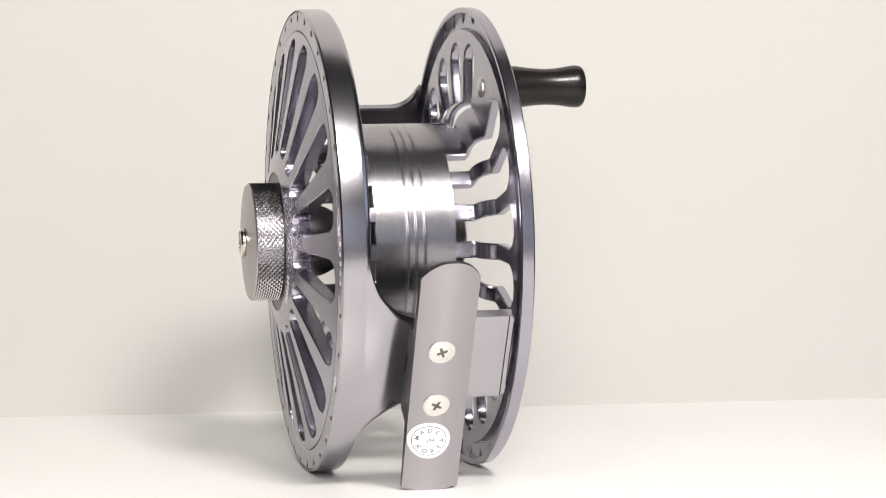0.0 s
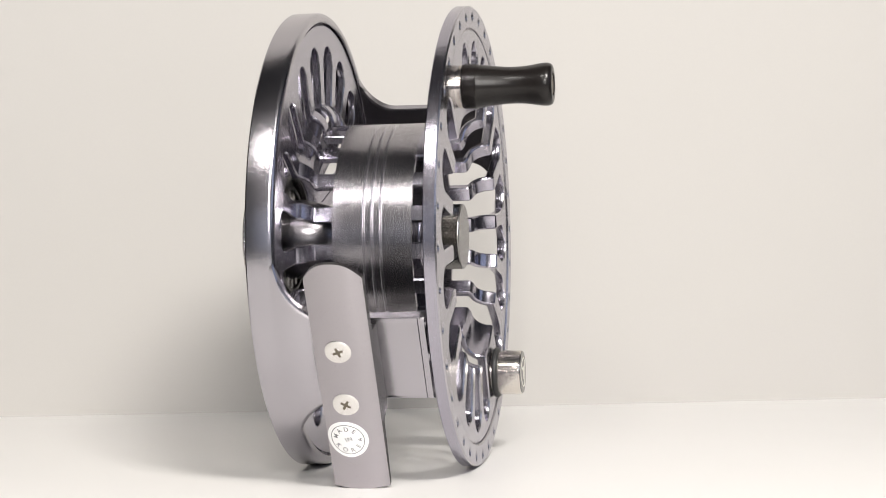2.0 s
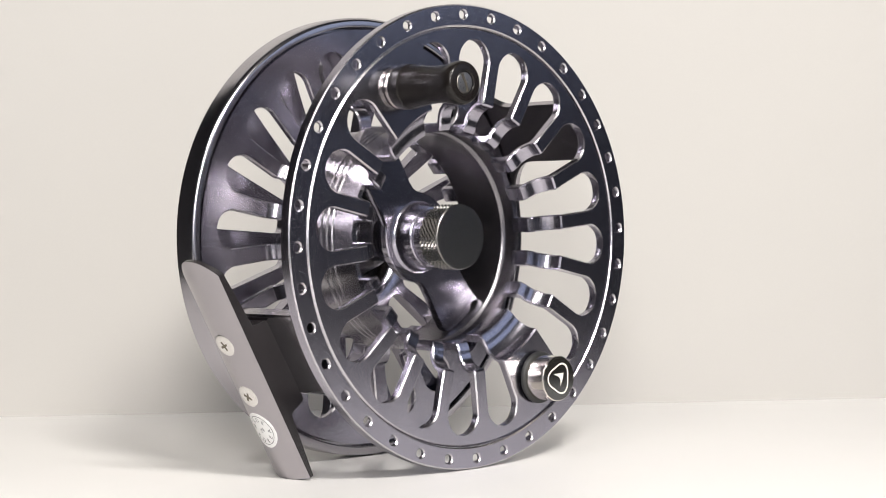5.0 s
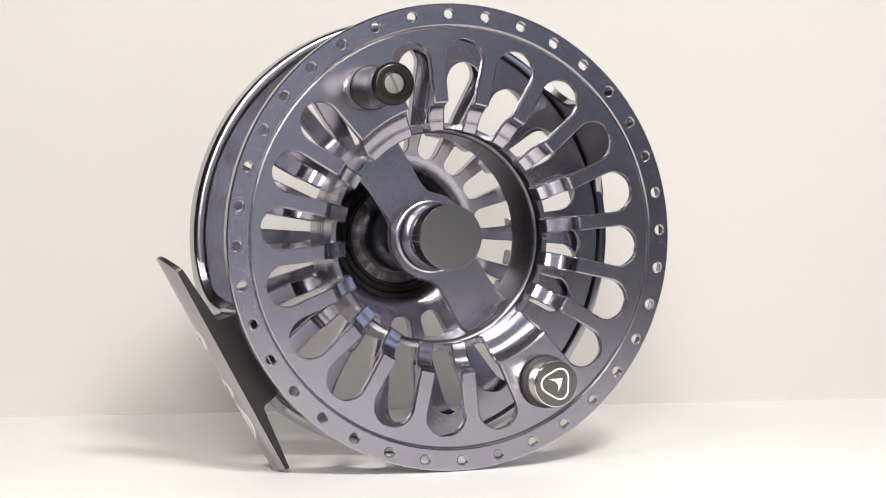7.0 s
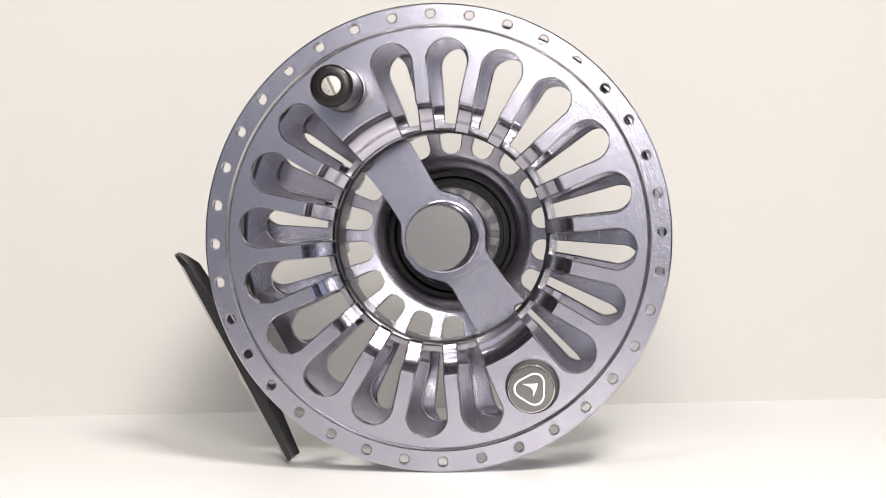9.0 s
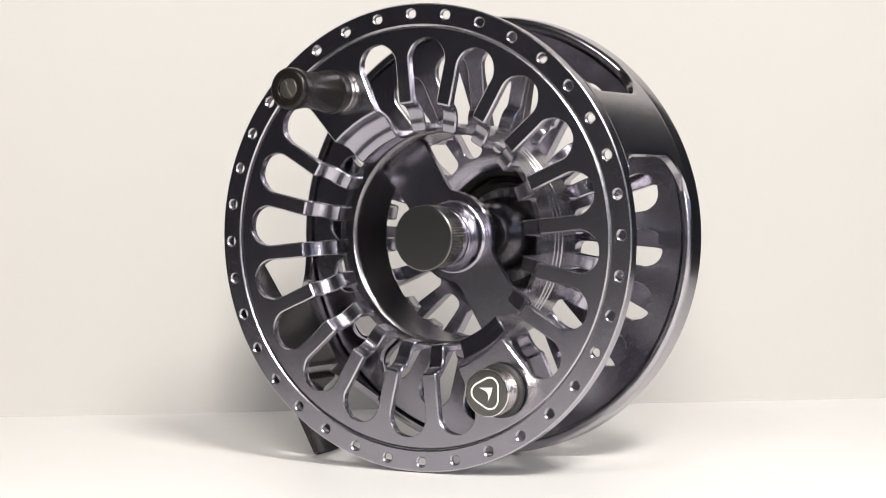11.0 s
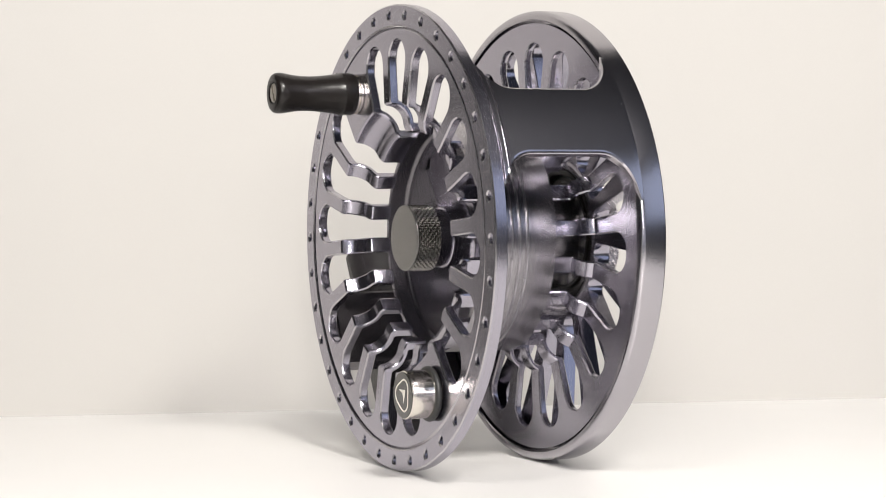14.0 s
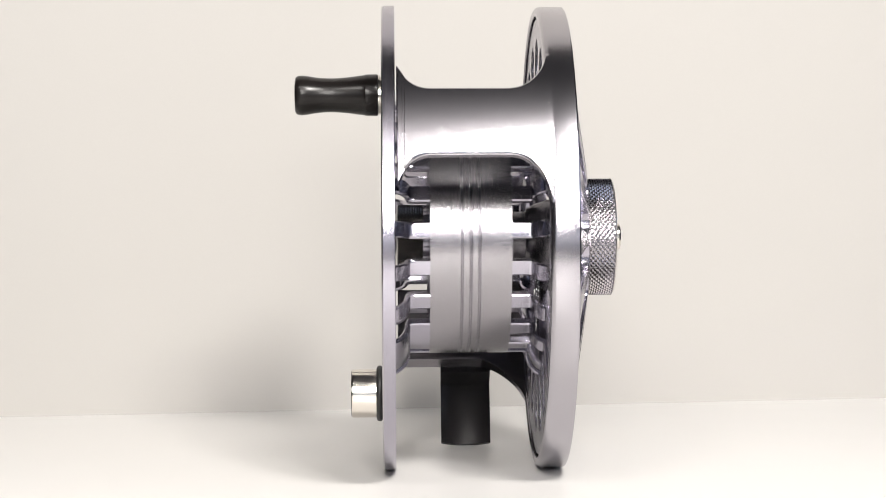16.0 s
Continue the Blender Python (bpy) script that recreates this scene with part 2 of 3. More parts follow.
WALL_Y = 0.120
sheet("floor", [(-0.36, 0), (WALL_Y + 0.035, 0), (WALL_Y + 0.035, -0.03), (-0.36, -0.03)], -0.24, 0.24, TABLE, "glossy white board table top lit very brightly")
backdrop = sheet("wall_north", [(WALL_Y, -0.0004), (WALL_Y, 0.62), (WALL_Y + 0.015, 0.62), (WALL_Y + 0.015, -0.0004)], -0.172, 0.15, PAPER, "cream paper backdrop rising behind the table")
backdrop.matrix_world = Matrix.Translation((0, WALL_Y, 0)) @ Matrix.Rotation(radians(4.0), 4, "Z") @ Matrix.Translation((0, -WALL_Y, 0))


def slab(name, lo, hi, material, label):
    verts = [(x, y, z) for x in (lo[0], hi[0]) for y in (lo[1], hi[1]) for z in (lo[2], hi[2])]
    faces = [[0, 1, 3, 2], [4, 6, 7, 5], [0, 4, 5, 1], [2, 3, 7, 6], [0, 2, 6, 4], [1, 5, 7, 3]]
    me = mesh_of(name, verts, faces, 0, 1.0)
    me.materials.append(material)
    return tagged(new(name, me), label, kind="structure")


slab("wall_south", (-2.1, -2.6, -0.8), (2.1, -2.5, -0.12), ROOM, "dim grey room wall under the window")
slab("wall_south", (-2.1, -2.6, 0.82), (2.1, -2.5, 1.7), ROOM, "dim grey room wall over the window")
slab("wall_south", (-2.1, -2.6, -0.12), (-1.02, -2.5, 0.82), ROOM, "dim grey room wall beside the window")
slab("wall_south", (1.92, -2.6, -0.12), (2.1, -2.5, 0.82), ROOM, "dim grey room wall beside the window")
slab("wall_west", (-2.1, -2.5, -0.8), (-2.0, 1.0, 1.7), LIGHT_ROOM, "pale room wall in dim light")
slab("wall_east", (2.0, -2.5, -0.8), (2.1, 1.0, 0.33), ROOM, "dim grey room wall under the side window")
slab("wall_east", (2.0, -2.5, 1.37), (2.1, 1.0, 1.7), ROOM, "dim grey room wall over the side window")
slab("wall_east", (2.0, -2.5, 0.33), (2.1, -2.07, 1.37), ROOM, "dim grey room wall beside the side window")
slab("wall_east", (2.0, 0.17, 0.33), (2.1, 1.0, 1.37), ROOM, "dim grey room wall beside the side window")
slab("wall_far", (-2.1, 1.0, -0.8), (2.1, 1.1, 1.7), ROOM, "dim grey room wall behind the backdrop")
slab("table_base", (-0.21, -0.33, -0.8), (0.21, 0.15, -0.03), ROOM, "plain grey base that carries the table top")
slab("ceiling", (-2.1, -2.6, 1.7), (2.1, 1.1, 1.8), ROOM, "dim grey room ceiling")
slab("ground", (-2.1, -2.6, -0.9), (2.1, 1.1, -0.8), ROOM, "dim grey room floor under the table")

# ---- the reel ----
reel = tagged(new("fly_reel"), "gunmetal fly fishing reel with black handle standing on table", "fly reel")
SLOTS, SLOT_PHASE = 20, 4.0
HANDLE_SLOT, WEIGHT_SLOT = 18, 8


def slot_rows(flat_f, flat_b, bend_rows, rim, rc, rho, w_in, r_in):
    """Rows of a flange from its rim to the drum: round outer slot ends, then slots that narrow inwards, then the bend."""
    lip = math.copysign(0.42, flat_b - flat_f)
    rows = [(rim, flat_f + lip, rim, flat_b, 0.0), (rim - 0.55, flat_f, rim - 0.5, flat_b, 0.0), (rc + rho + 0.9, flat_f, rc + rho + 0.9, flat_b, 0.0)]
    for i in range(11):
        a = math.pi / 2 * i / 10
        r = rc + rho * math.cos(a)
        rows.append((r, flat_f, r, flat_b, rho * math.sin(a)))

    def slot(r):
        return rho + (w_in - rho) * (rc - r) / (rc - r_in)
    for r in (38.0, 35.5, 33.2):
        rows.append((r, flat_f, r, flat_b, slot(r)))
    for rf, yf, rb, yb in bend_rows:
        rows.append((rf, yf, rb, yb, slot(0.5 * (rf + rb))))
    return rows


# from the flange's inner edge through a hollow quarter round to the flat bars that run into the drum
BEND = [(30.75, 0.0, 31.9, 2.2), (30.35, 0.32, 31.6, 2.2), (30.24, 1.1, 31.45, 2.2)]
for sweep in (71, 58, 45, 32, 19, 8, 0):
    c_s, s_s = math.cos(radians(sweep)), math.sin(radians(sweep))
    BEND.append((26.3 + 4.0 * s_s, 0.5 + 4.0 * c_s, 26.25 + 5.3 * s_s, 0.5 + 5.3 * c_s))
BEND += [(25.5, 4.65, 26.2, 6.1), (24.4, 5.2, 26.2, 6.5), (24.2, 5.6, 26.2, 7.0), (24.2, 10.1, 26.2, 10.1)]


def build_spool():
    rows = slot_rows(0.0, 2.2, BEND, 47.5, 40.3, 4.6, 2.3, 26.0)
    flange = part("front_flange", slotted(rows, SLOTS, SLOT_PHASE, (WEIGHT_SLOT, HANDLE_SLOT)), GUNMETAL, reel, "slotted gunmetal spool face with radial spokes", edge=CHAMFER)
    part("rim", drilled_ring(47.6, 52.5, -0.25, 0.95, 50.2, 1.02, 36, -0.893), GUNMETAL, flange, "outer spool rim with drilled holes", edge=CHAMFER)
    part("rim_lip", lathe([(51.25, 0.66), (52.5, 0.66), (52.5, 2.4), (52.3, 2.6), (51.45, 2.6), (51.25, 2.4)], 180, closed=True), GUNMETAL, flange, "raised lip behind the spool rim")
    rear = [(rf, 36.4 - yf * 0.78, rb, 36.4 - yb * 0.78) for rf, yf, rb, yb in BEND[:-1]] + [(24.2, 27.8, 26.2, 27.8)]
    rows = slot_rows(36.4, 34.68, rear, 49.3, 40.6, 4.3, 2.3, 26.0)
    part("rear_flange", slotted(rows, SLOTS, SLOT_PHASE, ()), GUNMETAL, reel, "slotted rear spool flange inside the frame ring", edge=CHAMFER)
    outer = [(26.2, 10.1)]
    for g in (17.0, 18.9, 20.8):
        outer += [(26.2, g - 0.36), (25.88, g - 0.06), (25.88, g + 0.06), (26.2, g + 0.36)]
    outer += [(26.2, 27.8), (24.3, 27.8), (24.3, 14.7), (24.0, 14.4), (24.0, 14.0), (24.3, 13.6), (24.85, 13.3), (25.0, 10.1)]
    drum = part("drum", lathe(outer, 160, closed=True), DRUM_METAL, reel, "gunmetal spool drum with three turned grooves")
    # shade inside the drum put in as a darker colour, bright cut grooves outside
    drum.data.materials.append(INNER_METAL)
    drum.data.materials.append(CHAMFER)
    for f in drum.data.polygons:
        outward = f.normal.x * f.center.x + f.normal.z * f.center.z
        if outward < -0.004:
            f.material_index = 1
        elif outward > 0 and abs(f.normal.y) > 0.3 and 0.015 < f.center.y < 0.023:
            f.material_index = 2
    # bridge across the drum, with a hub
    out = []
    for turn in (-7, 173):
        for a, r in ((-43.5, 24.35), (-40, 23.6), (-38.2, 23.4), (-36, 24.2), (-34, 24.5), (-28, 24.5), (-21, 24.5), (-16, 24.5), (-13.6, 24.2), (-12.0, 23.2), (-11.2, 21.6)):
            out.append(polar(r - 0.1, a + turn, 0))
        for a, r in ((-8, 17.0), (-3.5, 13.0), (0, 11.6), (5, 10.8), (12, 10.5), (30, 10.4), (50, 10.3), (70, 10.2), (90, 10.1), (108, 10.2), (115, 10.6), (120, 11.6), (125, 13.2), (133, 17.9), (135.6, 21.4)):
            out.append(polar(r, a + turn, 0))
    bridge = part("bridge", prism([(p[0], p[2]) for p in out], 17.0, 19.2, 0.28), GUNMETAL, reel, "gunmetal cross bar inside the drum")
    part("hub", lathe([(8.5, 17.02), (8.0, 16.85), (7.6, 16.4), (7.3, 15.6), (7.15, 14.0), (7.1, 12.2), (6.9, 12.0), (6.5, 11.95), (6.45, 8.2), (0, 8.2)], 64), GUNMETAL, bridge)
    knob = part("release_knob", knurled(7.55, 3.2, 8.8, 72, 10, 0.55), DARK_KNURL, reel, "small knurled spool release knob", smooth=0)
    part("knob_face", lathe([(7.45, 3.22), (7.4, 2.98), (7.25, 2.86), (0, 2.84)], 72), FACE_METAL, knob, "flat dark knob face", smooth=20)
    part("spindle", lathe([(3.4, 22.5), (3.4, 26.0), (5.8, 26.6), (5.8, 32.0), (6.6, 32.6), (7.6, 34.4), (8.6, 37.5), (9.1, 41.0), (9.2, 45.2)], 48), INNER_METAL, reel, "turned steel spindle")
    return flange


def build_frame():
    ring = part("frame_ring", lathe([(52.15, 35.3), (52.15, 39.95), (51.9, 40.25), (51.75, 40.25), (51.75, 39.25), (49.2, 39.25), (49.2, 37.2), (49.95, 37.2), (49.95, 34.35), (50.2, 34.05), (51.0, 34.05), (51.45, 34.17), (51.83, 34.45), (52.07, 34.85)], 180, closed=True), RING_METAL, reel, "smooth gunmetal outer frame ring")
    part("back_rim", drilled_ring(47.12, 51.74, 39.3, 40.25, 50.4, 0.55, 36, 4.0, 0.42), GUNMETAL, ring, "rear rim with small drilled dimples", edge=CHAMFER)

    def cone(r):
        return 40.25 + (47.1 - r) / (47.1 - 15.0) * 5.6
    rows = [(47.1, 38.2, 47.1, cone(47.1), 0.0), (46.4, 38.2, 46.4, cone(46.4), 0.0)]
    for i in range(9):
        a = math.pi / 2 * i / 8
        r = 42.0 + 3.6 * math.cos(a)
        rows.append((r, 38.2, r, cone(r), 1.3 * min(1, i / 2) + 3.1 * math.sin(a) if i else 0.0))
    for r in (38.0, 34.0, 30.0, 26.0):
        rows.append((r, 38.4 + (42 - r) * 0.12, r, cone(r), 4.4 + (2.5 - 4.4) * (42 - r) / 19.7))
    for i in range(9):
        a = math.pi / 2 * i / 8
        r = 22.3 - 2.5 * math.sin(a)
        rows.append((r, 38.4 + (42 - r) * 0.12, r, cone(r), 2.5 * math.cos(a) if i < 8 else 0.0))
    rows += [(18.8, 41.2, 18.8, cone(18.8), 0.0), (17.4, 41.7, 17.4, cone(17.4), 0.0), (16.3, 42.2, 16.3, cone(16.3), 0.0), (15.7, 42.9, 15.7, cone(15.7), 0.0)]
    back = part("back_plate", slotted(rows, 18, 0.0, (), 0.2, 2), GUNMETAL, reel, "dished gunmetal back plate with radial slots")
    part("drag_housing", lathe([(15.66, 45.6), (15.66, 43.0), (15.4, 42.7), (14.4, 42.7), (13.9, 43.3), (13.8, 44.3), (12.6, 44.3), (12.4, 43.4), (11.6, 43.4), (11.4, 45.0), (6.5, 45.0), (6.5, 45.6)], 96, closed=True), BLACK_METAL, back, "black drag housing with turned rings")
    for k in range(18):
        a = 20 * k
        vs = [polar(r, a + da, y) for y in (43.8, 44.95) for r, da in ((9.4, -5.2), (11.3, -4.4), (11.3, 4.4), (9.4, 5.2))]
        part("click_tooth", (vs, [[0, 1, 2, 3], [4, 5, 6, 7], [0, 1, 5, 4], [1, 2, 6, 5], [2, 3, 7, 6], [3, 0, 4, 7]]), FACE_METAL, back)
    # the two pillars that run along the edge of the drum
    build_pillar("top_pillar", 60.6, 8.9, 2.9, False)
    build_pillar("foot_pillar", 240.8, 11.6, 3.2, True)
    # pale engraved marks on the back
    for a0, r, y, n in ((270, 50.0, 40.3, 5), (236, 49.6, 40.3, 4), (243, 17.2, 0, 6)):
        for k in range(n):
            w = 1.7 if n == 5 else 1.05 if r > 30 else 3.2
            a = a0 - k * w * 1.35
            yy = y or cone(r) + 0.03
            vs = [polar(rr, a + da, yy - d + (0 if y else (r - rr) * 0.17)) for d in (0, 0.1) for rr, da in ((r - 0.6, 0), (r + 0.7, 0.1), (r + 0.7, w * 0.7), (r - 0.6, w * 0.6))]
            part("engraved_mark", (vs, [[0, 1, 2, 3], [4, 5, 6, 7], [0, 1, 5, 4], [1, 2, 6, 5], [2, 3, 7, 6], [3, 0, 4, 7]]), ENGRAVED, back)


def build_pillar(name, mid, half, y_front, flat):
    """A bar from the frame ring to the spool's rim, with swept fillets at its ends."""
    verts, faces = [], []
    groove = (y_front + 1.25, y_front + 1.6)
    ys = [y_front, y_front + 0.3, groove[0] - 0.12, *groove, groove[1] + 0.12] + [y_front + 0.3 + (34.6 - y_front - 0.3) * i / 40 for i in range(3, 41)] + [39.7]
    cols = 28
    front_a, front_s = (6.2, 6.4) if not flat else (0.0, 0.0)
    back_len, back_s = (8.4, 12.5) if not flat else (12.0, 15.0)
    for y in ys:
        h = math.radians(half) * 52.0
        u = 1 - (y - y_front - 0.9) / front_a if front_a else 0
        if u > 0:
            u = min(1.0, u)
            h += front_s * (1 - math.sqrt(1 - u * u))
        v = 1 - (34.6 - y) / back_len
        if v > 0:
            h += back_s * (1 - math.sqrt(1 - min(v, 0.99) ** 2))
        for layer in (0, 1):
            for i in range(cols + 1):
                f = 2 * i / cols - 1
                f = math.copysign(abs(f) ** 0.8, f)
                a = h * f / 52.0
                if flat:
                    w = blend(0, 1, (y - 22) / 11)
                    r_out = min(50.0 / math.cos(a), 52.17) * (1 - w) + 52.17 * w
                    r_in = min(46.0 / math.cos(a), 49.9) * (1 - w) + 49.97 * w
                else:
                    r_out, r_in = 52.17, 49.97
                c = 0.35 if i in (0, cols) or y in (y_front, 39.7) else 0.45 if y in groove and layer == 0 else 0.0
                verts.append(polar(r_out - c if layer == 0 else r_in + c, mid + math.degrees(a), y))
    w = cols + 1
    for j in range(len(ys) - 1):
        p, q = j * 2 * w, (j + 1) * 2 * w
        for i in range(cols):
            faces.append([p + i, p + i + 1, q + i + 1, q + i])
            faces.append([p + w + i, q + w + i, q + w + i + 1, p + w + i + 1])
        for i in (0, cols):
            faces.append([p + i, q + i, q + w + i, p + w + i])
    for p in (0, (len(ys) - 1) * 2 * w):
        for i in range(cols):
            faces.append([p + i, p + i + 1, p + w + i + 1, p + w + i])
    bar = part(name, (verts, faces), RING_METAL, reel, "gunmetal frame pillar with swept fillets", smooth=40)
    # darker inner side: the shade under the bar is put into its colour
    bar.data.materials.append(PILLAR_SHADE)
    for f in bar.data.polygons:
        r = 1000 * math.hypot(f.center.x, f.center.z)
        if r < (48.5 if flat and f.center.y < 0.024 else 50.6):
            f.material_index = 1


# the foot: a long arched plate, tilted against the frame
ARCH = 13.0
FN, FT, FOOT_Y = (-0.873, -0.488), (0.488, -0.873), 19.75


def foot_crown(s):
    return 58.15 + 0.023 * s


def foot_point(s, w, lift=0.0):
    """s: along the foot, downwards; w: across it; lift: above its arched surface."""
    d = foot_crown(s) - (ARCH - math.sqrt(ARCH ** 2 - w * w)) + lift
    return (FN[0] * d + FT[0] * s, FOOT_Y - w, FN[1] * d + FT[1] * s)


def foot_end(w):
    """Where the foot meets the table."""
    s = 28.0
    for _ in range(6):
        d = foot_crown(s) - (ARCH - math.sqrt(ARCH ** 2 - w * w))
        s = (52.5 + FN[1] * d) / 0.873
    return s


def build_foot():
    verts, faces = [], []
    cols = 20
    ss = [-28.1 + 56.4 * i / 140 for i in range(141)]
    for s in ss:
        wide = 6.15 - 0.1 * (s + 27.6) / 55.9
        for layer in (0, 1):
            for i in range(cols + 1):
                w = wide * (2 * i / cols - 1)
                cut = 4.0 * abs(w / wide) ** 2.4 * max(0.0, 1 - (s + 27.6) / 9.0)
                q = s + cut
                q = min(q, 28.6 - (28.6 - foot_end(0.0)) * max(0.0, (s - 18) / 10.3))
                x, y, z = foot_point(q, w)
                if layer:
                    thin = 0.9 + 1.7 * min(1.0, (28.4 - abs(q)) / 18.0)
                    deep = blend(foot_crown(q) - 50.0 - (ARCH - math.sqrt(ARCH ** 2 - w * w)), thin, (-q - 9.0 if q < 0 else q - 11.5) / 0.9)
                    x, z = x - FN[0] * deep, z - FN[1] * deep
                verts.append((x, y, z))
    w = cols + 1
    for j in range(len(ss) - 1):
        p, q = j * 2 * w, (j + 1) * 2 * w
        for i in range(cols):
            faces.append([p + i, p + i + 1, q + i + 1, q + i])
            faces.append([p + w + i, q + w + i, q + w + i + 1, p + w + i + 1])
        for i in (0, cols):
            faces.append([p + i, q + i, q + w + i, p + w + i])
    for p in (0, (len(ss) - 1) * 2 * w):
        for i in range(cols):
            faces.append([p + i, p + i + 1, p + w + i + 1, p + w + i])
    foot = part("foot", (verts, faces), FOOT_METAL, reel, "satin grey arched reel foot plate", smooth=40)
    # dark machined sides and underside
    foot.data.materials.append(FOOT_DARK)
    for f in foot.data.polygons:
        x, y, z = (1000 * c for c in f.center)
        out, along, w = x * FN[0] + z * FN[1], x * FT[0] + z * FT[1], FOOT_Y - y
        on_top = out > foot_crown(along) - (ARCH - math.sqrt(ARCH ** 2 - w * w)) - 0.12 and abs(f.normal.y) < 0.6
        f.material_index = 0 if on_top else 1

    def on_foot(shape, s0, base):
        """Bends a flat shape of (right, up, height) points on to the foot at s0."""
        return [foot_point(s0 - 1.08 * b, 1.08 * a - 1.45, base + h) for a, b, h in shape[0]], shape[1]

    def plane_on_foot(shape, s0, base):
        out = []
        for a, b, h in shape[0]:
            d = foot_crown(s0) + base + h
            out.append((FN[0] * d + FT[0] * (s0 - b), FOOT_Y - a + 0.7, FN[1] * d + FT[1] * (s0 - b)))
        return out, shape[1]

    for s0, spin in ((-7.2, 20), (5.8, 60)):
        prof = [(0, 0.16), (1.9, 0.14), (2.55, 0.06), (2.8, -0.12), (2.86, -0.35), (2.86, -0.9)]
        vs, fs = lathe(prof, 48)
        head = ([(x, z, y) for x, y, z in vs], fs)
        screw = part("screw", plane_on_foot(head, s0, 0.0), STEEL, foot, "bright cross-head screw")
        star = []
        for k in range(4):
            a = radians(spin + 90 * k)
            for r, da in ((1.2, -0.2), (1.2, 0.2), (0.42, 0.785)):
                star.append((r * math.cos(a + da), r * math.sin(a + da)))
        n = len(star)
        cross = ([(x, z, 0.18) for x, z in star] + [(x, z, -0.2) for x, z in star], [list(range(n)), list(range(n, 2 * n))] + [[i, (i + 1) % n, n + (i + 1) % n, n + i] for i in range(n)])
        part("cross_recess", plane_on_foot(cross, s0, 0.0), RECESS, screw, "dark cross recess")

    # round paper sticker with its printed words
    def disc(r0, r1, h0, h1, n=48, rings=5):
        vs, fs = [], []
        for k in range(rings + 1):
            r = r0 + (r1 - r0) * k / rings
            for i in range(n):
                a = 2 * math.pi * i / n
                vs.append((r * math.cos(a), r * math.sin(a), h1))
        for i in range(n):
            a = 2 * math.pi * i / n
            vs.append((r1 * math.cos(a), r1 * math.sin(a), h0))
        for k in range(rings + 1):
            for i in range(n):
                fs.append([k * n + i, k * n + (i + 1) % n, (k + 1) * n + (i + 1) % n, (k + 1) * n + i])
        return vs, fs

    s_mid, lean = 14.6, 20.0
    sticker = part("sticker", on_foot(disc(0.02, 4.15, 0.0, 0.07), s_mid, 0.0), STICKER, foot, "round white country-of-origin sticker")
    part("printed_ring", on_foot(disc(3.28, 3.42, 0.07, 0.09, 48, 1), s_mid, 0.0), INK, sticker)
    for word, radius, first, step, size in (("MADE", 1.95, 147, -38, 1.35), ("KOREA", -2.95, 197, 36, 1.35), ("IN", 0, 0, 0, 1.35)):
        for k, letter in enumerate(word):
            cu = bpy.data.curves.new("letter", "FONT")
            cu.body, cu.size, cu.align_x, cu.extrude = letter, size, "CENTER", 0.0
            cu.offset = 0.012
            tmp = bpy.data.objects.new("letter_source", cu)
            me = bpy.data.meshes.new_from_object(tmp)
            bpy.data.objects.remove(tmp)
            if radius:
                a = first + step * k
                turn = a - 90 if radius > 0 else a + 90
                ax, ay = abs(radius) * math.cos(radians(a)), abs(radius) * math.sin(radians(a))
            else:
                ax, ay, turn = -0.35 + 0.85 * k, -0.45, 0
            c, s = math.cos(radians(turn)), math.sin(radians(turn))
            cl, sl = math.cos(radians(lean)), math.sin(radians(lean))
            pts = []
            for v in me.vertices:
                x, y = ax + c * v.co.x - s * v.co.y, ay + s * v.co.x + c * v.co.y
                pts.append((x * cl - y * sl, x * sl + y * cl, 0.09))
            shape = (pts, [list(p.vertices) for p in me.polygons])
            part("letter", on_foot(shape, s_mid, 0.0), INK, sticker, smooth=0)


def build_handle():
    hx, hz = -20.4, 33.3
    grip = part("handle", lathe([(4.4, -1.3), (4.85, -1.4), (4.95, -1.7), (4.95, -4.3), (4.8, -4.45), (4.75, -4.6), (4.6, -6.0), (4.3, -8.2), (4.08, -10.5), (4.0, -12.5), (4.08, -14.6), (4.3, -16.4), (4.55, -17.8), (4.7, -18.9), (4.72, -19.6), (4.6, -20.3), (4.3, -20.75), (3.8, -20.95), (2.6, -20.95), (2.4, -20.7), (2.35, -19.9), (0, -19.9)], 72, hx, hz), BLACK_METAL, reel, "waisted glossy black winding handle")
    part("collar", lathe([(4.2, 0.02), (4.2, -0.3), (4.7, -0.36), (4.7, -0.66), (4.35, -0.72), (4.35, -0.9), (4.75, -0.96), (4.75, -1.26), (4.3, -1.35)], 64, hx, hz), CHROME, grip, "stacked bright steel collar")
    end = part("end_screw", lathe([(2.3, -19.95), (2.3, -20.5), (2.1, -20.75), (0, -20.85)], 48, hx, hz), END_STEEL, grip, "slotted steel end screw")
    a = radians(-24)
    box = [(hx + u * math.cos(a) + v * math.sin(a), y, hz - u * math.sin(a) + v * math.cos(a)) for y in (-20.88, -20.6) for u, v in ((-0.28, -2.0), (0.28, -2.0), (0.28, 2.0), (-0.28, 2.0))]
    part("screw_slot", (box, [[0, 1, 2, 3], [4, 5, 6, 7], [0, 1, 5, 4], [1, 2, 6, 5], [2, 3, 7, 6], [3, 0, 4, 7]]), RECESS, end)
    part("rear_screw", lathe([(0, 2.75), (1.6, 2.7), (2.1, 2.5), (2.2, 2.15)], 32, hx, hz), STEEL, grip, "steel screw head behind the flange")


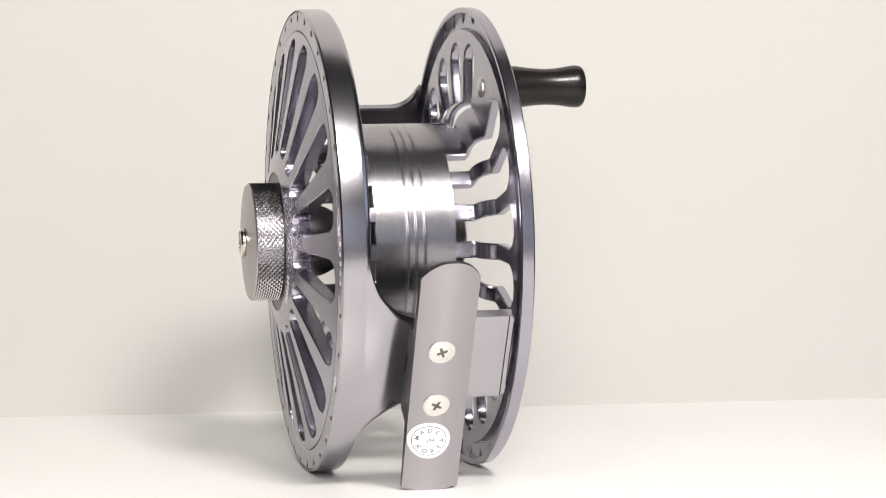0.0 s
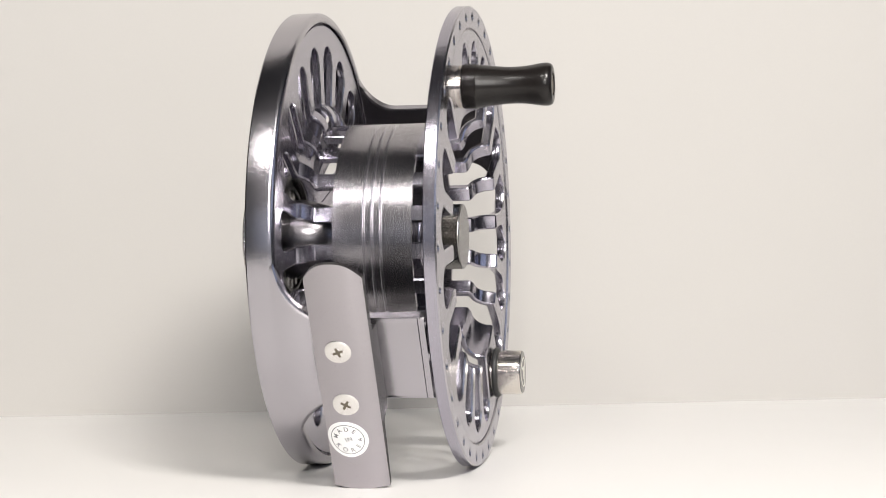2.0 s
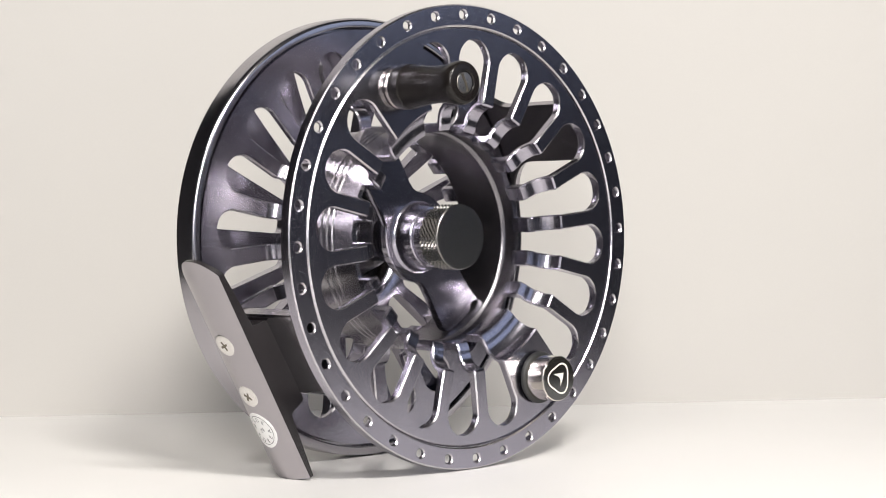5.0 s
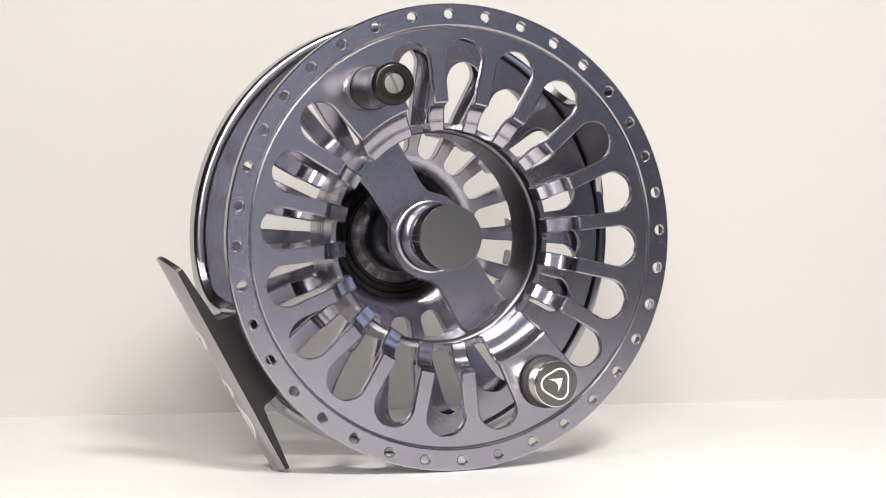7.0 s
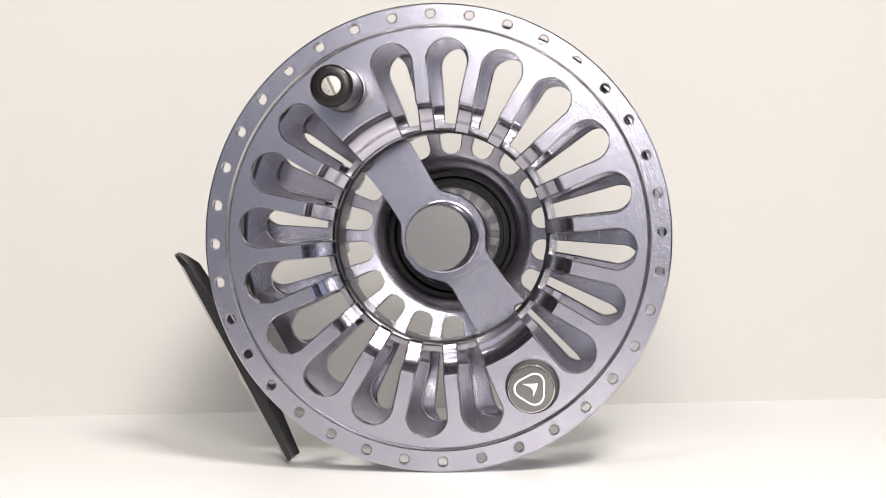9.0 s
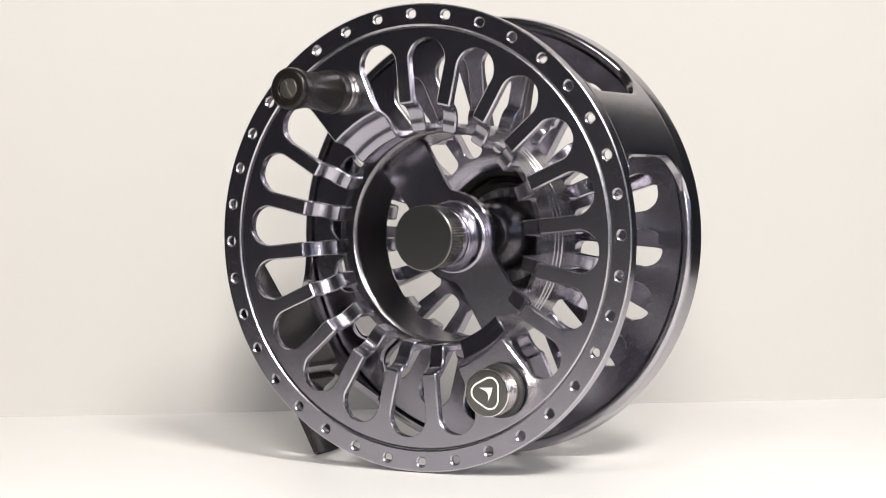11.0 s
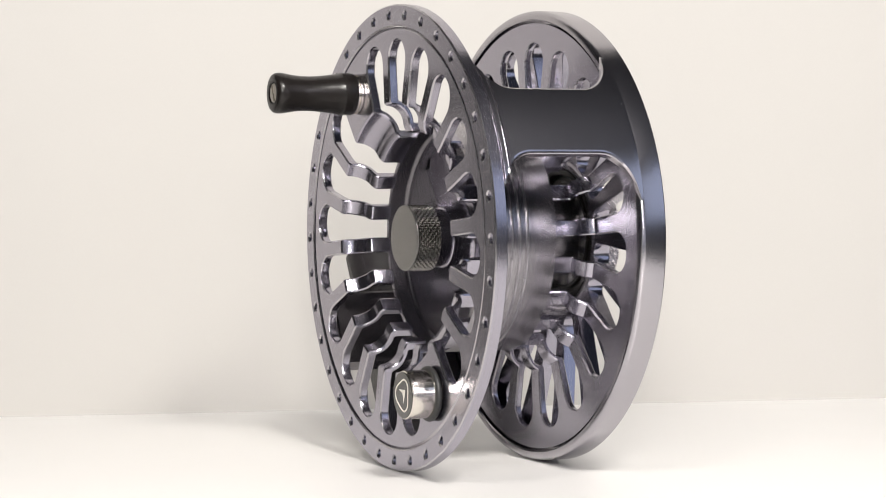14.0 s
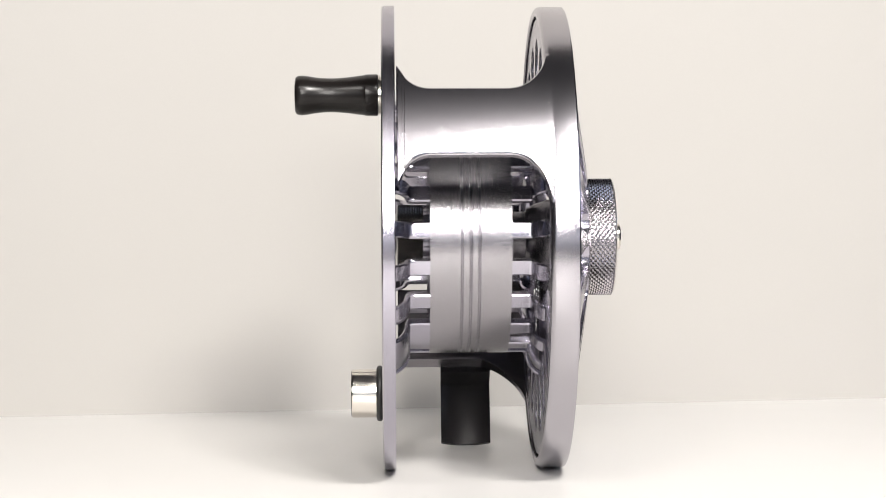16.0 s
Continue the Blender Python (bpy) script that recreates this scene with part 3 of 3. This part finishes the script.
def build_counterweight():
    wx, wz = 21.1, -33.3
    body = part("counterweight", lathe([(4.6, 0.02), (4.6, -0.4), (5.15, -0.5), (5.25, -1.9), (5.25, -6.75), (5.1, -6.95), (0, -6.95)], 72, wx, wz), CHROME, reel, "polished steel counterweight stud")
    ring = [(5.35 + 0.72 * math.cos(a), -0.95 + 0.72 * math.sin(a)) for a in [2 * math.pi * i / 14 for i in range(14)]]
    part("rubber_ring", lathe(ring, 64, wx, wz, closed=True), RUBBER, body, "black rubber ring")
    cap = part("end_cap", lathe([(5.05, -6.9), (5.05, -7.0), (4.9, -7.12), (0, -7.12)], 64, wx, wz), CAP_METAL, body, "glossy black end cap")

    def tri(r, k):
        pts = []
        for i in range(60):
            a = 2 * math.pi * i / 60
            rr = r * (1 + k * math.cos(3 * (a - radians(58))))
            pts.append((wx + rr * math.cos(a), wz + rr * math.sin(a)))
        return pts
    o, n = tri(3.45, 0.12), tri(3.05, 0.13)
    m = len(o)
    vs = [(x, -7.16, z) for x, z in o] + [(x, -7.16, z) for x, z in n] + [(x, -7.1, z) for x, z in o] + [(x, -7.1, z) for x, z in n]
    fs = []
    for i in range(m):
        j = (i + 1) % m
        fs += [[i, j, m + j, m + i], [i, j, 2 * m + j, 2 * m + i], [m + i, m + j, 3 * m + j, 3 * m + i]]
    part("emblem_ring", (vs, fs), EMBLEM, cap)
    leaf = [(-1.5, 0.9), (1.2, 1.0), (0.9, -0.2), (0.3, -1.4), (0.35, -0.3), (-0.1, 0.35)]
    part("emblem_mark", prism([(wx + 1.25 * a, wz + 1.25 * b) for a, b in leaf], -7.16, -7.1, 0.01), EMBLEM, cap)


def build_drag_knob():
    knob = part("drag_knob", knurled(13.35, 45.8, 51.6, 130, 11, 0.42), KNURL_METAL, reel, "large knurled drag knob", smooth=0)
    part("knob_skirt", lathe([(12.7, 44.3), (12.9, 45.9), (12.0, 46.0), (6.0, 46.0)], 96), DARK_METAL, knob)
    part("knob_cap", lathe([(13.2, 51.55), (12.95, 51.85), (11.0, 52.1), (6.0, 52.6), (3.9, 52.75), (3.7, 52.6), (0, 52.6)], 96), CAP_SATIN, knob, "domed satin knob cap")
    nut = part("axle_nut", lathe([(3.1, 52.5), (3.1, 53.4), (2.7, 53.8), (1.5, 53.8), (1.4, 53.4), (0, 53.4)], 40), CHROME, knob, "bright steel axle nut")
    slot = [(u, y, v) for y in (53.35, 53.82) for u, v in ((-0.35, -2.6), (0.35, -2.6), (0.35, 2.6), (-0.35, 2.6))]
    part("nut_slot", (slot, [[0, 1, 2, 3], [4, 5, 6, 7], [0, 1, 5, 4], [1, 2, 6, 5], [2, 3, 7, 6], [3, 0, 4, 7]]), RECESS, nut)


build_spool()
build_frame()
build_foot()
build_handle()
build_counterweight()
build_drag_knob()


# ---- the reel turns steadily on its spot ----
def turn_at(t):
    u = t - 8.0
    late = max(0.0, 1.0 - t / 3.0)
    return 6.5696 - 12.0383 * u + 0.01519 * u * u - 0.000487 * u ** 3 - 0.9 * late * late


def motions():
    walk(reel, [(0.5 * t, pose(0, 0, 0, 0, 0, turn_at(0.5 * t))) for t in range(33)])


motions()
